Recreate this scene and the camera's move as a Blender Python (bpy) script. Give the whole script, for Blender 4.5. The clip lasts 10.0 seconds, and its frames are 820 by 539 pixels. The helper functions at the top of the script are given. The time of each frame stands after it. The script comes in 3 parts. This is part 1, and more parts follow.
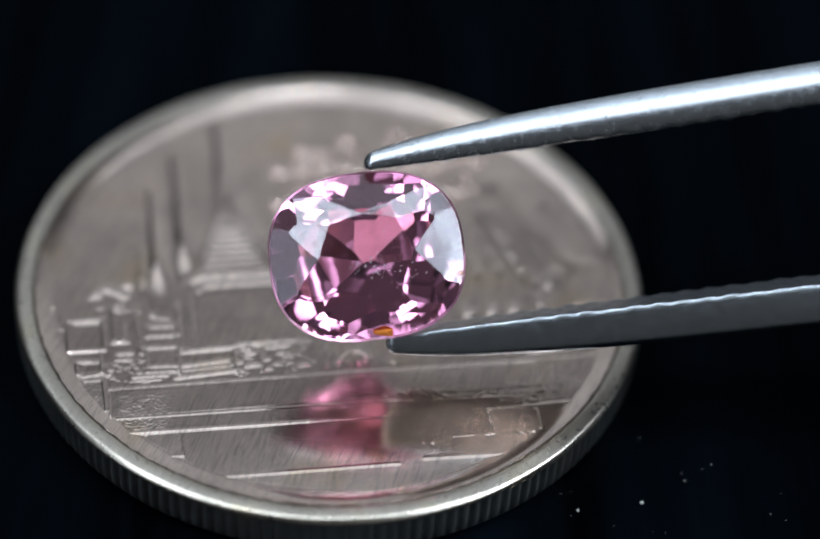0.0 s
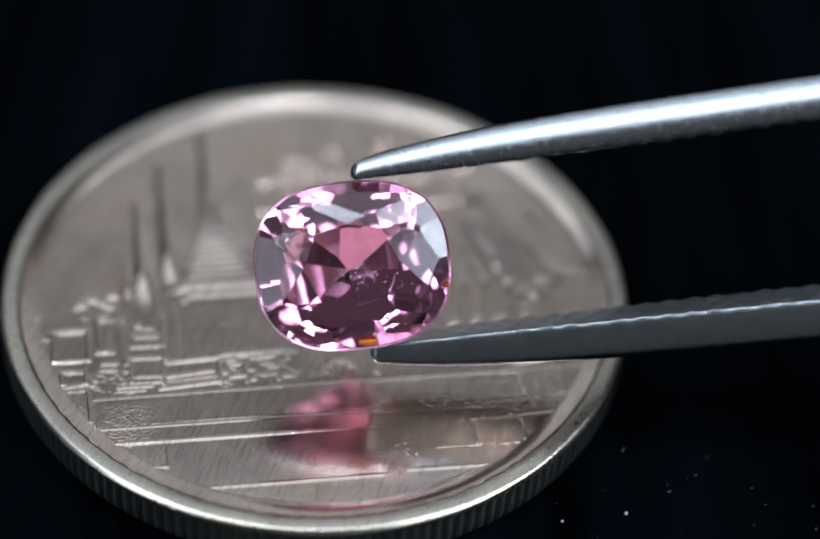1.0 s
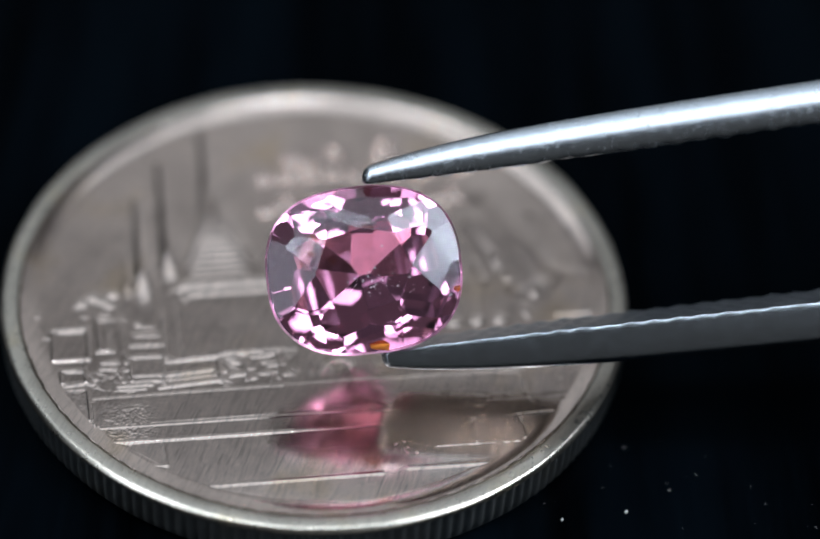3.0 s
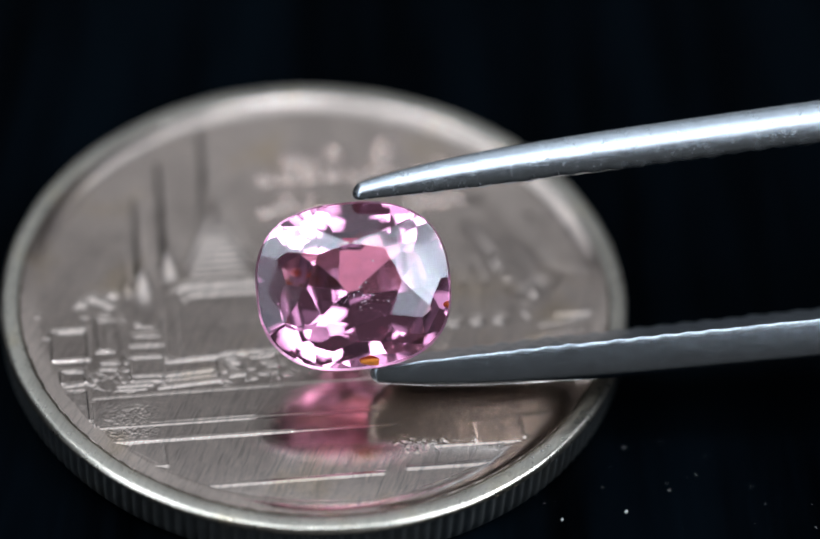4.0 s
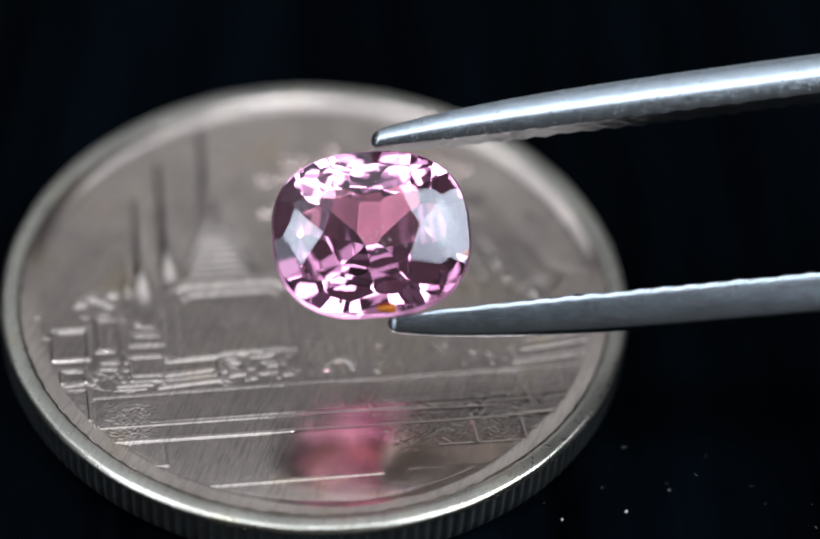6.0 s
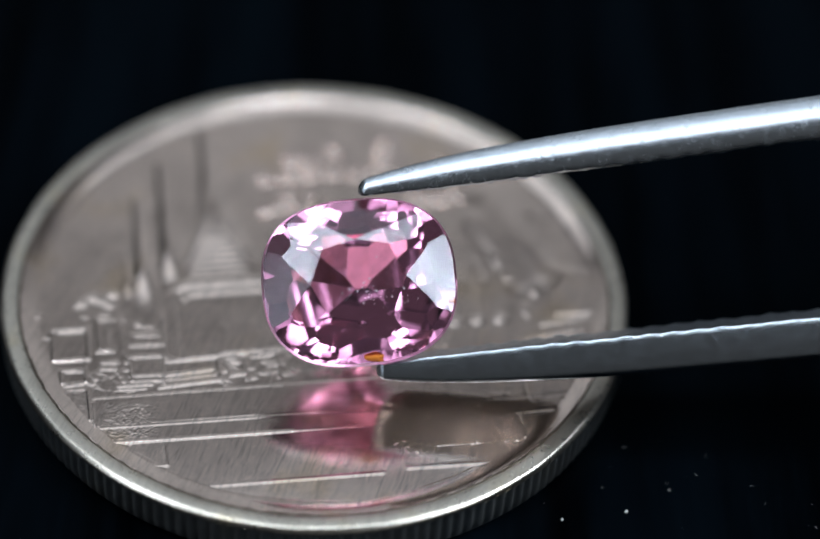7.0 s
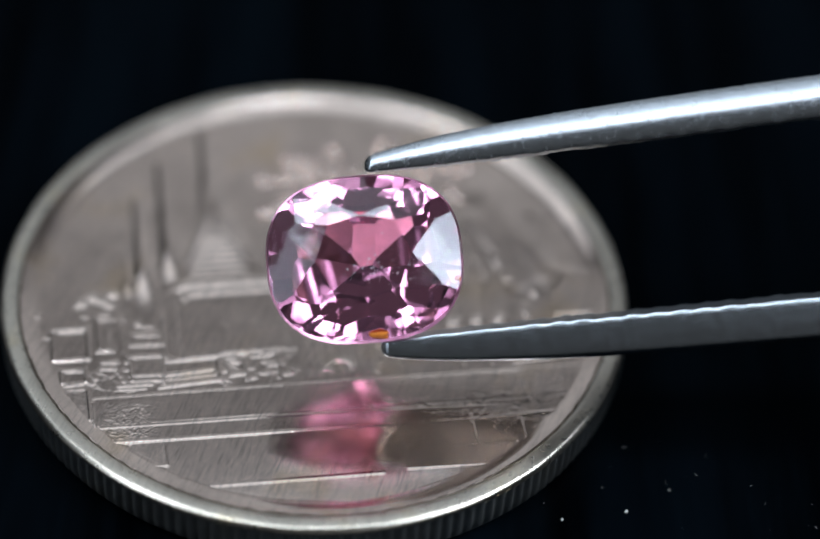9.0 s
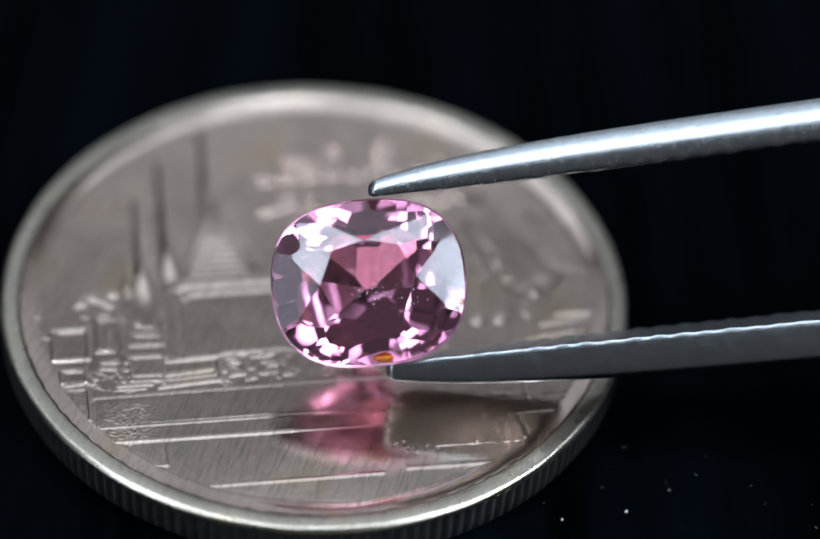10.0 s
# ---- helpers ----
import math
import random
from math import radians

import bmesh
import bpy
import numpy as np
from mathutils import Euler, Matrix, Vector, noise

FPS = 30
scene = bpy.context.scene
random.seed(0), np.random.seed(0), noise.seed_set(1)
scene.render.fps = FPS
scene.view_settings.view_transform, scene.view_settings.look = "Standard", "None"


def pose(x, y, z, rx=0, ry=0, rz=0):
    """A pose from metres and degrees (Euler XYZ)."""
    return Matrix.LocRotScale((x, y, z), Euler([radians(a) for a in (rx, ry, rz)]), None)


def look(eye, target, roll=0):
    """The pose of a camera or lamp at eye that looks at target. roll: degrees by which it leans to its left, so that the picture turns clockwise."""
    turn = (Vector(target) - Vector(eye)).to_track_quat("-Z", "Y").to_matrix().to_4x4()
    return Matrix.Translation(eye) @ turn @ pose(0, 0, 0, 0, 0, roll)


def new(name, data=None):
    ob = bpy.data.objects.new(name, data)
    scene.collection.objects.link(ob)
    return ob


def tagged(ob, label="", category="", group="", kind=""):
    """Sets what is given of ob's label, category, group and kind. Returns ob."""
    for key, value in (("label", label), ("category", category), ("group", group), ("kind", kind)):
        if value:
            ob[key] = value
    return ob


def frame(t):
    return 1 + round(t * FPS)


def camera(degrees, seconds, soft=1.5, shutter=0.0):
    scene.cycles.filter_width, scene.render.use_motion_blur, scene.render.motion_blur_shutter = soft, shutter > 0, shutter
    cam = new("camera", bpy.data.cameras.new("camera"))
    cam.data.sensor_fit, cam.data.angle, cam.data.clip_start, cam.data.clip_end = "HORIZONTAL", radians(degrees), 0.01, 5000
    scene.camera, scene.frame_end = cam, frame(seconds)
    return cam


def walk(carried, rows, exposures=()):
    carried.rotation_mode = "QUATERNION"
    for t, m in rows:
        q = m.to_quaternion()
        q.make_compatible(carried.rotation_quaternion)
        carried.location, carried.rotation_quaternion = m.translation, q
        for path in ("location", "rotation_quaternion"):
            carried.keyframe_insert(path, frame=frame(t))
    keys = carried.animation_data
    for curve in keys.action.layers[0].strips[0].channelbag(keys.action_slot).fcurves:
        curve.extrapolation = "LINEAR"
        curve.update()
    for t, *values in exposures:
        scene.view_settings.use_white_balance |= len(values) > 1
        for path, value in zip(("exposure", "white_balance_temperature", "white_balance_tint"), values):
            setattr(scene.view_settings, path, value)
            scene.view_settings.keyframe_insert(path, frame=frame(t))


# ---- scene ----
MM = 0.001
EYE = Vector((3.05, -52.71, 54.26)) * MM
AIM = Vector((0.0, math.cos(radians(44.36)), -math.sin(radians(44.36))))
VIEW = look(EYE, EYE + AIM * 0.07, 4.06)
FOCUS = 70.3

# ---- the camera and its way: a small jog in the first second, then still ----
cam = camera(20, 10.0, 1.9)
cam.data.dof.use_dof = True
cam.data.dof.focus_distance = (FOCUS - 0.5) * MM
cam.data.dof.aperture_fstop = 23
JOG = ((0, -0.475, -0.279), (0.3, -0.475, -0.295), (0.5, -0.475, -0.303), (0.6, -0.492, -0.328), (0.7, -0.475, -0.344), (0.8, -0.131, -0.115), (0.9, -0.016, 0.016), (1, 0.000, 0.049), (1.2, 0.000, 0.033), (1.5, 0.000, 0.025), (1.7, 0.000, 0.008), (10, 0, 0))
walk(cam, [(t, VIEW @ pose(x * MM, y * MM, 0)) for t, x, y in JOG])

# ---- light: a light box, open in front, with a top panel, a bright lamp strip, two side panels, and two added fills in front ----
world = bpy.data.worlds.new("world")
scene.world = world
world.use_nodes = True
world.node_tree.nodes["Background"].inputs["Color"].default_value = (0.9, 0.95, 1.0, 1)
world.node_tree.nodes["Background"].inputs["Strength"].default_value = 0.075
COOL = (0.79, 0.935, 1.10)


def panel_light(name, eye, target, wide, high, radiance, colour):
    data = bpy.data.lights.new(name, "AREA")
    data.shape, data.size, data.size_y, data.color = "RECTANGLE", wide, high, colour
    data.energy = radiance * math.pi * wide * high
    ob = new(name, data)
    ob.matrix_world = look(eye, target)
    return ob


panel_light("top_panel_light", (-0.085, 0.07, 0.325), (-0.085, 0.0701, 0), 0.32, 0.36, 0.86, COOL)
panel_light("lamp_strip_light", (0.0, -0.020, 0.315), (0, -0.0199, 0), 0.50, 0.06, 6.8, COOL)
panel_light("side_panel_light", (0.205, -0.050, 0.222), (0.002, -0.002, 0.005), 0.155, 0.125, 8.0, COOL)
panel_light("side_panel_light", (-0.172, -0.105, 0.220), (0.002, -0.002, 0.005), 0.10, 0.05, 9.0, COOL)
# front pair: unseen fills, added only to brighten the stone's facets
panel_light("gem_fill_light", (0.144, -0.101, 0.174), (0.002, -0.002, 0.005), 0.10, 0.10, 3.6, COOL)
panel_light("gem_fill_light", (-0.177, -0.124, 0.12), (0.002, -0.002, 0.005), 0.09, 0.11, 1.7, COOL)
scene.view_settings.exposure = 0.0


# ---- materials ----
def material(name):
    m = bpy.data.materials.new(name)
    m.use_nodes = True
    return m, m.node_tree.nodes, m.node_tree.links, m.node_tree.nodes["Principled BSDF"]


def noise_node(nodes, links, scale, detail=4.0, rough=0.55, stretch=(1, 1, 1), turn=0.0):
    coords = nodes.new("ShaderNodeTexCoord")
    mapping = nodes.new("ShaderNodeMapping")
    mapping.vector_type = "TEXTURE"
    mapping.inputs["Scale"].default_value = tuple(1 / k for k in stretch)
    mapping.inputs["Rotation"].default_value = (0, 0, turn)
    links.new(coords.outputs["Object"], mapping.inputs["Vector"])
    tex = nodes.new("ShaderNodeTexNoise")
    tex.inputs["Scale"].default_value = scale
    tex.inputs["Detail"].default_value = detail
    tex.inputs["Roughness"].default_value = rough
    links.new(mapping.outputs["Vector"], tex.inputs["Vector"])
    return tex.outputs["Fac"]


def ramp(nodes, links, fac, stops):
    node = nodes.new("ShaderNodeValToRGB")
    while len(node.color_ramp.elements) < len(stops):
        node.color_ramp.elements.new(0.5)
    for e, (place, c) in zip(node.color_ramp.elements, stops):
        e.position, e.color = place, (*c, 1) if isinstance(c, tuple) else (c, c, c, 1)
    links.new(fac, node.inputs["Fac"])
    return node.outputs["Color"]


def bump(nodes, links, bsdf, heights):
    """Chains bump nodes: (height socket, strength, distance in metres)."""
    last = None
    for h, strength, distance in heights:
        b = nodes.new("ShaderNodeBump")
        b.inputs["Strength"].default_value = strength
        b.inputs["Distance"].default_value = distance
        links.new(h, b.inputs["Height"])
        if last:
            links.new(last, b.inputs["Normal"])
        last = b.outputs["Normal"]
    links.new(last, bsdf.inputs["Normal"])


def nickel(name, rough, colour, streak, contrast=0.2, scratched=0.0):
    """Worn coin metal: fine brushed streaks, rubbed patches, tiny pits."""
    m, nodes, links, b = material(name)
    b.inputs["Metallic"].default_value = 1.0
    patches = noise_node(nodes, links, 420, 5, 0.6)
    dark = tuple(c * 0.8 for c in colour)
    lines = noise_node(nodes, links, 1000, 3, 0.65, (15, 1.2, 1), -0.24)
    streaks = ramp(nodes, links, lines, ((0.36, 1 - contrast), (0.50, 1 - contrast * 0.15), (0.66, 1.0)))
    mix = nodes.new("ShaderNodeMix")
    mix.data_type, mix.blend_type = "RGBA", "MULTIPLY"
    mix.inputs["Factor"].default_value = 1.0
    links.new(ramp(nodes, links, patches, ((0.33, dark), (0.56, colour), (0.74, tuple(c * k for c, k in zip(colour, (0.98, 0.92, 0.78)))))), mix.inputs[6])
    links.new(streaks, mix.inputs[7])
    links.new(mix.outputs[2], b.inputs["Base Color"])
    grain = noise_node(nodes, links, 5200, 3, 0.6)
    links.new(ramp(nodes, links, grain, ((0.3, rough * 0.88), (0.75, rough * 1.18))), b.inputs["Roughness"])
    across = noise_node(nodes, links, 1000, 2, 0.5, (2, 16, 1), 0.5)
    pits = noise_node(nodes, links, 16000, 2, 0.5)
    heights = [(lines, streak, 0.00002), (across, streak * 0.2, 0.00002), (pits, streak * 0.4, 0.00001)]
    if scratched:
        for turn, cut in ((0.7, 0.66), (-0.9, 0.67), (1.3, 0.68), (0.1, 0.69)):
            fine = noise_node(nodes, links, 1000, 1, 0.5, (22, 0.9, 1), turn)
            heights.append((ramp(nodes, links, fine, ((cut, 0.0), (cut + 0.02, 1.0), (cut + 0.05, 0.0))), scratched, 0.000008))
    bump(nodes, links, b, heights)
    return m


M_FIELD = nickel("coin_field_nickel", 0.135, (0.95, 0.76, 0.65), 0.085, 0.27, 0.025)
M_RIM = nickel("coin_rim_nickel", 0.29, (0.68, 0.60, 0.50), 0.06, 0.14)
M_GROOVE = nickel("coin_groove_dark", 0.40, (0.13, 0.10, 0.075), 0.1, 0.5)
M_EDGE = nickel("coin_edge_nickel", 0.36, (0.66, 0.65, 0.62), 0.05, 0.08)


def steel(name, rough, colour):
    m, nodes, links, b = material(name)
    b.inputs["Metallic"].default_value = 1.0
    patches = noise_node(nodes, links, 2600, 5, 0.7)
    dark = tuple(c * 0.86 for c in colour)
    links.new(ramp(nodes, links, patches, ((0.35, dark), (0.7, colour))), b.inputs["Base Color"])
    grain = noise_node(nodes, links, 4000, 3, 0.6)
    links.new(ramp(nodes, links, grain, ((0.3, rough * 0.85), (0.7, rough * 1.2))), b.inputs["Roughness"])
    lines = noise_node(nodes, links, 1000, 3, 0.6, (9, 0.7, 0.7))
    pits = noise_node(nodes, links, 14000, 3, 0.75)
    bump(nodes, links, b, ((lines, 0.18, 0.00002), (pits, 0.5, 0.00002)))
    return m


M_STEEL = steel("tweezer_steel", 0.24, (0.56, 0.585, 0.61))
# same steel for the lower arm, its shaded look put into a darker colour
M_STEEL_LOWER = steel("shaded_tweezer_steel", 0.21, (0.43, 0.455, 0.48))
# gripping faces: steel colour lowered to stand in for shade between the arms
M_TEETH = steel("tweezer_teeth_steel", 0.34, (0.36, 0.37, 0.385))


def gem_glass(name, rough):
    m, nodes, links, b = material(name)
    b.inputs["Base Color"].default_value = (1.0, 0.37, 0.61, 1)
    b.inputs["Transmission Weight"].default_value = 1.0
    b.inputs["IOR"].default_value = 1.72
    b.inputs["Roughness"].default_value = rough
    return m


def plain(name, colour, rough=0.5, spec=0.5):
    m, nodes, links, b = material(name)
    grain = noise_node(nodes, links, 3000, 3, 0.6)
    dark = tuple(c * 0.7 for c in colour)
    links.new(ramp(nodes, links, grain, ((0.35, dark), (0.65, colour))), b.inputs["Base Color"])
    b.inputs["Roughness"].default_value = rough
    b.inputs["Specular IOR Level"].default_value = spec
    return m


def board_black():
    m, nodes, links, b = material("black_board")
    cloud = noise_node(nodes, links, 60, 5, 0.6, (5, 0.4, 1), 0.05)
    links.new(ramp(nodes, links, cloud, ((0.36, (0.0001, 0.0002, 0.0004)), (0.70, (0.0012, 0.0026, 0.0040)))), b.inputs["Base Color"])
    grain = noise_node(nodes, links, 900, 4, 0.65)
    links.new(ramp(nodes, links, grain, ((0.3, 0.30), (0.75, 0.48))), b.inputs["Roughness"])
    b.inputs["Specular IOR Level"].default_value = 0.005
    scratch = noise_node(nodes, links, 1500, 3, 0.6, (1, 5, 1), 0.6)
    bump(nodes, links, b, ((scratch, 0.15, 0.00003),))
    return m


M_GEM = gem_glass("pink_gem", 0.0)
M_GIRDLE = gem_glass("frosted_pink_girdle", 0.35)
M_BOARD = board_black()
M_DUST = plain("pale_dust", (0.55, 0.52, 0.48), 0.8, 0.2)
M_ORANGE = plain("orange_matte", (0.75, 0.22, 0.03), 0.6, 0.2)
M_FLECK = plain("white_fleck", (0.8, 0.72, 0.74), 0.6, 0.2)


# ---- mesh helpers ----
def mesh_of(name, verts, faces, mat, smooth=False):
    me = bpy.data.meshes.new(name)
    me.from_pydata([tuple(v) for v in verts], [], [tuple(f) for f in faces])
    me.materials.append(mat)
    me.polygons.foreach_set("use_smooth", [smooth] * len(me.polygons))
    me.update()
    return me


def part(name, me, parent, label=""):
    ob = new(name, me)
    ob.parent = parent
    return tagged(ob, label)


def lathe(profile, steps, wobble=None):
    """Rings round z from (radius, height) pairs in mm."""
    verts, faces = [], []
    n = len(profile)
    for i in range(steps):
        a = 2 * math.pi * i / steps
        for k, (r, z) in enumerate(profile):
            q = r + (wobble(a, k) if wobble else 0.0)
            verts.append((q * math.cos(a) * MM, q * math.sin(a) * MM, z * MM))
    for i in range(steps):
        j = (i + 1) % steps
        for k in range(n - 1):
            faces.append((i * n + k, j * n + k, j * n + k + 1, i * n + k + 1))
    return verts, faces


# ---- the black board ----
def make_board():
    bm = bmesh.new()
    bmesh.ops.create_cube(bm, size=1.0, matrix=Matrix.Translation((0, 0.2, -0.006)) @ Matrix.Diagonal((1.6, 1.6, 0.012, 1)))
    bmesh.ops.bevel(bm, geom=bm.edges[:], offset=0.002, segments=2, affect="EDGES")
    me = bpy.data.meshes.new("ground")
    bm.to_mesh(me)
    bm.free()
    me.materials.append(M_BOARD)
    tagged(new("ground", me), "black satin photo board with fine dust and hair scratches", "board", kind="structure")


make_board()


def make_box():
    """Unseen cloth walls, 6 mm thick, and ceiling, added for reflections: white back and ceiling, darker sides."""
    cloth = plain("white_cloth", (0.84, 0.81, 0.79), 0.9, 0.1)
    # side cloths toned down so the relief's flanks mirror dark, the left slightly less
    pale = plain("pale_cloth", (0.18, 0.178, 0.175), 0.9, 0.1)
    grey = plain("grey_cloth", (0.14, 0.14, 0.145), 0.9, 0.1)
    for name, place, size in (("wall_back", (0, 0.303, 0.17), (0.532, 0.006, 0.34)), ("wall_left", (-0.263, 0.06, 0.17), (0.006, 0.48, 0.34)),
                              ("wall_right", (0.263, 0.06, 0.17), (0.006, 0.48, 0.34)), ("ceiling", (0, 0.06, 0.343), (0.532, 0.492, 0.006))):
        bm = bmesh.new()
        bmesh.ops.create_cube(bm, size=1.0, matrix=Matrix.Translation(place) @ Matrix.Diagonal((*size, 1)))
        me = bpy.data.meshes.new(name)
        bm.to_mesh(me)
        bm.free()
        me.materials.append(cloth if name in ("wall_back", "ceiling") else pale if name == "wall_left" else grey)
        tagged(new(name, me), "unseen cloth panel added round the set to shape reflections", "wall", kind="structure")


make_box()


# ---- the coin ----
TURN = radians(11.25)
FIELD_Z, RIM_Z, REEDS, WEAR = 1.41, 1.60, 170, 0.20


def step(lo, hi, x):
    s = np.clip((x - lo) / (hi - lo), 0, 1)
    return s * s * (3 - 2 * s)


class Relief:
    """Low relief on a square of heights, in mm, u to the right and v up in the coin's own picture."""

    def __init__(self, half, n):
        self.n = n
        line = np.linspace(-half, half, n)
        self.u, self.v = np.meshgrid(line, line + 0.12)
        self.h = np.zeros((n, n))

    def put(self, h):
        self.h = np.maximum(self.h, h)

    def plate(self, u0, v0, u1, v1, h, soft=0.04, lean=0.0, add=False):
        """A flat raised field with a crisp lip along the top and bottom and rounded sides."""
        u = self.u - lean * (self.v - v0)
        side = step(-1.2 * soft, 1.2 * soft, np.minimum(u - u0, u1 - u))
        level = step(-soft, soft, np.minimum(self.v - v0, v1 - self.v))
        g = h * side * level
        self.h = self.h + g if add else np.maximum(self.h, g)

    def ridge(self, u0, v0, u1, v1, h, wide=0.035, add=True):
        du, dv = u1 - u0, v1 - v0
        s = np.clip(((self.u - u0) * du + (self.v - v0) * dv) / (du * du + dv * dv), 0, 1)
        d = np.hypot(self.u - u0 - s * du, self.v - v0 - s * dv)
        g = h * np.exp(-((d / wide) ** 2))
        self.h = self.h + g if add else np.maximum(self.h, g)

    def bump(self, u0, v0, ru, rv, h, power=2.0):
        d = ((self.u - u0) / ru) ** 2 + ((self.v - v0) / rv) ** 2
        self.put(h * np.clip(1 - d, 0, 1) ** (2 / power))

    def spire(self, u0, v0, v1, w0, w1, h, curve=2.2, soft=0.12):
        """A pointed shape that flares downwards from v1 to v0."""
        s = np.clip((v1 - self.v) / (v1 - v0), 0, 1)
        half = w1 + (w0 - w1) * s**curve
        d = np.maximum(np.abs(self.u - u0) - half, np.maximum(v0 - self.v, self.v - v1))
        self.put(h * step(soft, -soft, d) * step(v0, v0 + 0.45 * (v1 - v0), self.v))


def temple_relief():
    r = Relief(9.1, 820)
    rnd = random.Random(4)
    # three terraces, each a low step with a lip
    r.plate(-7.3, -5.03, 9.2, -3.86, 0.05, 0.05)
    r.plate(-7.3, -5.74, 9.2, -5.05, 0.035, 0.05)
    r.ridge(-7.28, -3.83, -1.5, -3.83, 0.07, 0.035)
    r.ridge(-1.5, -3.83, 5.9, -3.97, 0.035, 0.03)
    r.ridge(-7.15, -5.05, -1.5, -5.09, 0.05, 0.03)
    r.ridge(-1.5, -5.09, 4.9, -5.34, 0.03, 0.028)
    r.ridge(-7.41, -5.66, -1.4, -5.74, 0.09, 0.038)
    r.ridge(-1.4, -5.74, 4.1, -5.81, 0.06, 0.03)
    r.ridge(4.1, -5.81, 7.1, -5.74, 0.075, 0.035)
    r.ridge(5.5, -5.80, 6.5, -5.77, 0.05, 0.04)
    r.ridge(-6.23, -6.70, -5.3, -6.69, 0.05, 0.05)
    r.ridge(-5.14, -7.66, -4.3, -7.66, 0.06, 0.06)
    r.ridge(-4.0, -7.64, 1.1, -7.66, 0.055, 0.045)
    r.ridge(2.9, -6.76, 6.2, -6.83, 0.04, 0.035)
    r.ridge(1.9, -7.54, 4.9, -7.59, 0.035, 0.07)
    r.ridge(-5.3, -5.8, -5.3, -6.7, 0.03, 0.06)
    r.ridge(-6.3, -5.8, -6.45, -6.6, 0.02, 0.07)
    r.plate(-7.3, -6.65, -5.35, -5.8, -0.02, 0.06, add=True)
    for u in (4.15, 5.6):
        r.ridge(u, -5.85, u - 0.2, -6.8, 0.045, 0.06)
    for u in (6.0, 6.5, 7.3):
        r.ridge(u, -3.95, u - 0.2, -5.2, 0.05, 0.07)
    for k in range(16):
        u = 2.5 + 0.21 * k + rnd.uniform(-0.05, 0.05)
        r.ridge(u + 0.25, -4.0, u, -5.15, rnd.uniform(0.01, 0.03), 0.06)
    # wall with two chambers, its pier and the bright slope beside it
    r.plate(-8.44, -2.2, -7.3, -0.82, 0.10, 0.05)
    r.ridge(-8.44, -0.83, -7.3, -0.83, 0.09, 0.05)
    r.plate(-8.25, -2.1, -7.45, -1.0, -0.05, 0.06, add=True)
    r.ridge(-8.44, -2.15, -7.4, -2.18, 0.05, 0.04)
    r.plate(-8.22, -3.17, -7.45, -2.55, 0.09, 0.05)
    r.ridge(-8.22, -2.57, -7.8, -2.58, 0.08, 0.04)
    r.plate(-8.1, -3.1, -7.55, -2.7, -0.04, 0.05, add=True)
    r.ridge(-8.17, -3.24, -7.6, -3.18, 0.09, 0.045)
    r.ridge(-9.1, -1.15, -8.55, -1.15, 0.05, 0.05)
    r.ridge(-9.1, -2.9, -8.5, -2.95, 0.05, 0.05)
    r.plate(-8.2, -4.8, -7.4, -3.35, 0.09, 0.05)
    r.plate(-8.05, -4.68, -7.52, -3.45, -0.04, 0.05, add=True)
    r.ridge(-8.0, -4.84, -7.33, -4.87, 0.10, 0.045)
    r.plate(-7.95, -5.45, -7.35, -4.9, 0.05, 0.05)
    # slender column with its cap and base rings
    r.plate(-6.98, -1.9, -6.72, -0.3, 0.09, 0.05, -0.03)
    for u0, u1, v in ((-6.95, -6.68, -0.3), (-7.08, -6.6, -1.88), (-6.93, -6.5, -2.36), (-7.0, -6.55, -2.62), (-6.9, -6.6, -0.52)):
        r.ridge(u0, v, u1, v - 0.02, 0.085, 0.05)
    r.ridge(-6.35, -0.6, -6.2, -2.4, 0.05, 0.08)
    # small pavilion: stepped roof, four columns, base
    r.plate(-6.0, -3.3, -5.1, -1.2, 0.06, 0.07)
    for u0, u1, v, h in ((-5.85, -5.17, -1.33, 0.05), (-6.0, -5.03, -1.73, 0.07), (-6.12, -5.12, -2.22, 0.08), (-5.7, -5.3, -0.95, 0.04), (-6.1, -5.2, -3.0, 0.04)):
        r.ridge(u0, v, u1, v - 0.03, h, 0.05)
    for k in range(5):
        u = -6.02 + 0.19 * k
        r.ridge(u, -2.28, u - 0.03, -2.95, 0.05, 0.045)
    r.bump(-5.74, -0.82, 0.13, 0.12, 0.10)
    r.ridge(-6.5, -3.4, -5.5, -3.4, 0.10, 0.045)
    r.ridge(-6.45, -3.55, -5.7, -3.55, 0.05, 0.04)
    # lattice and small figures below the column
    for k in range(22):
        u, v = rnd.uniform(-7.35, -6.1), rnd.uniform(-3.65, -2.6)
        a, w = rnd.choice((0.7, -0.7, 0.2, 1.4)), rnd.uniform(0.06, 0.2)
        r.ridge(u - w * math.cos(a), v - w * math.sin(a), u + w * math.cos(a), v + w * math.sin(a), rnd.uniform(0.02, 0.04), rnd.uniform(0.025, 0.035))
    for u, v in ((-7.5, -3.6), (-7.35, -3.2), (-7.2, -3.0), (-6.3, -3.2)):
        r.bump(u, v, 0.12, 0.14, 0.08)
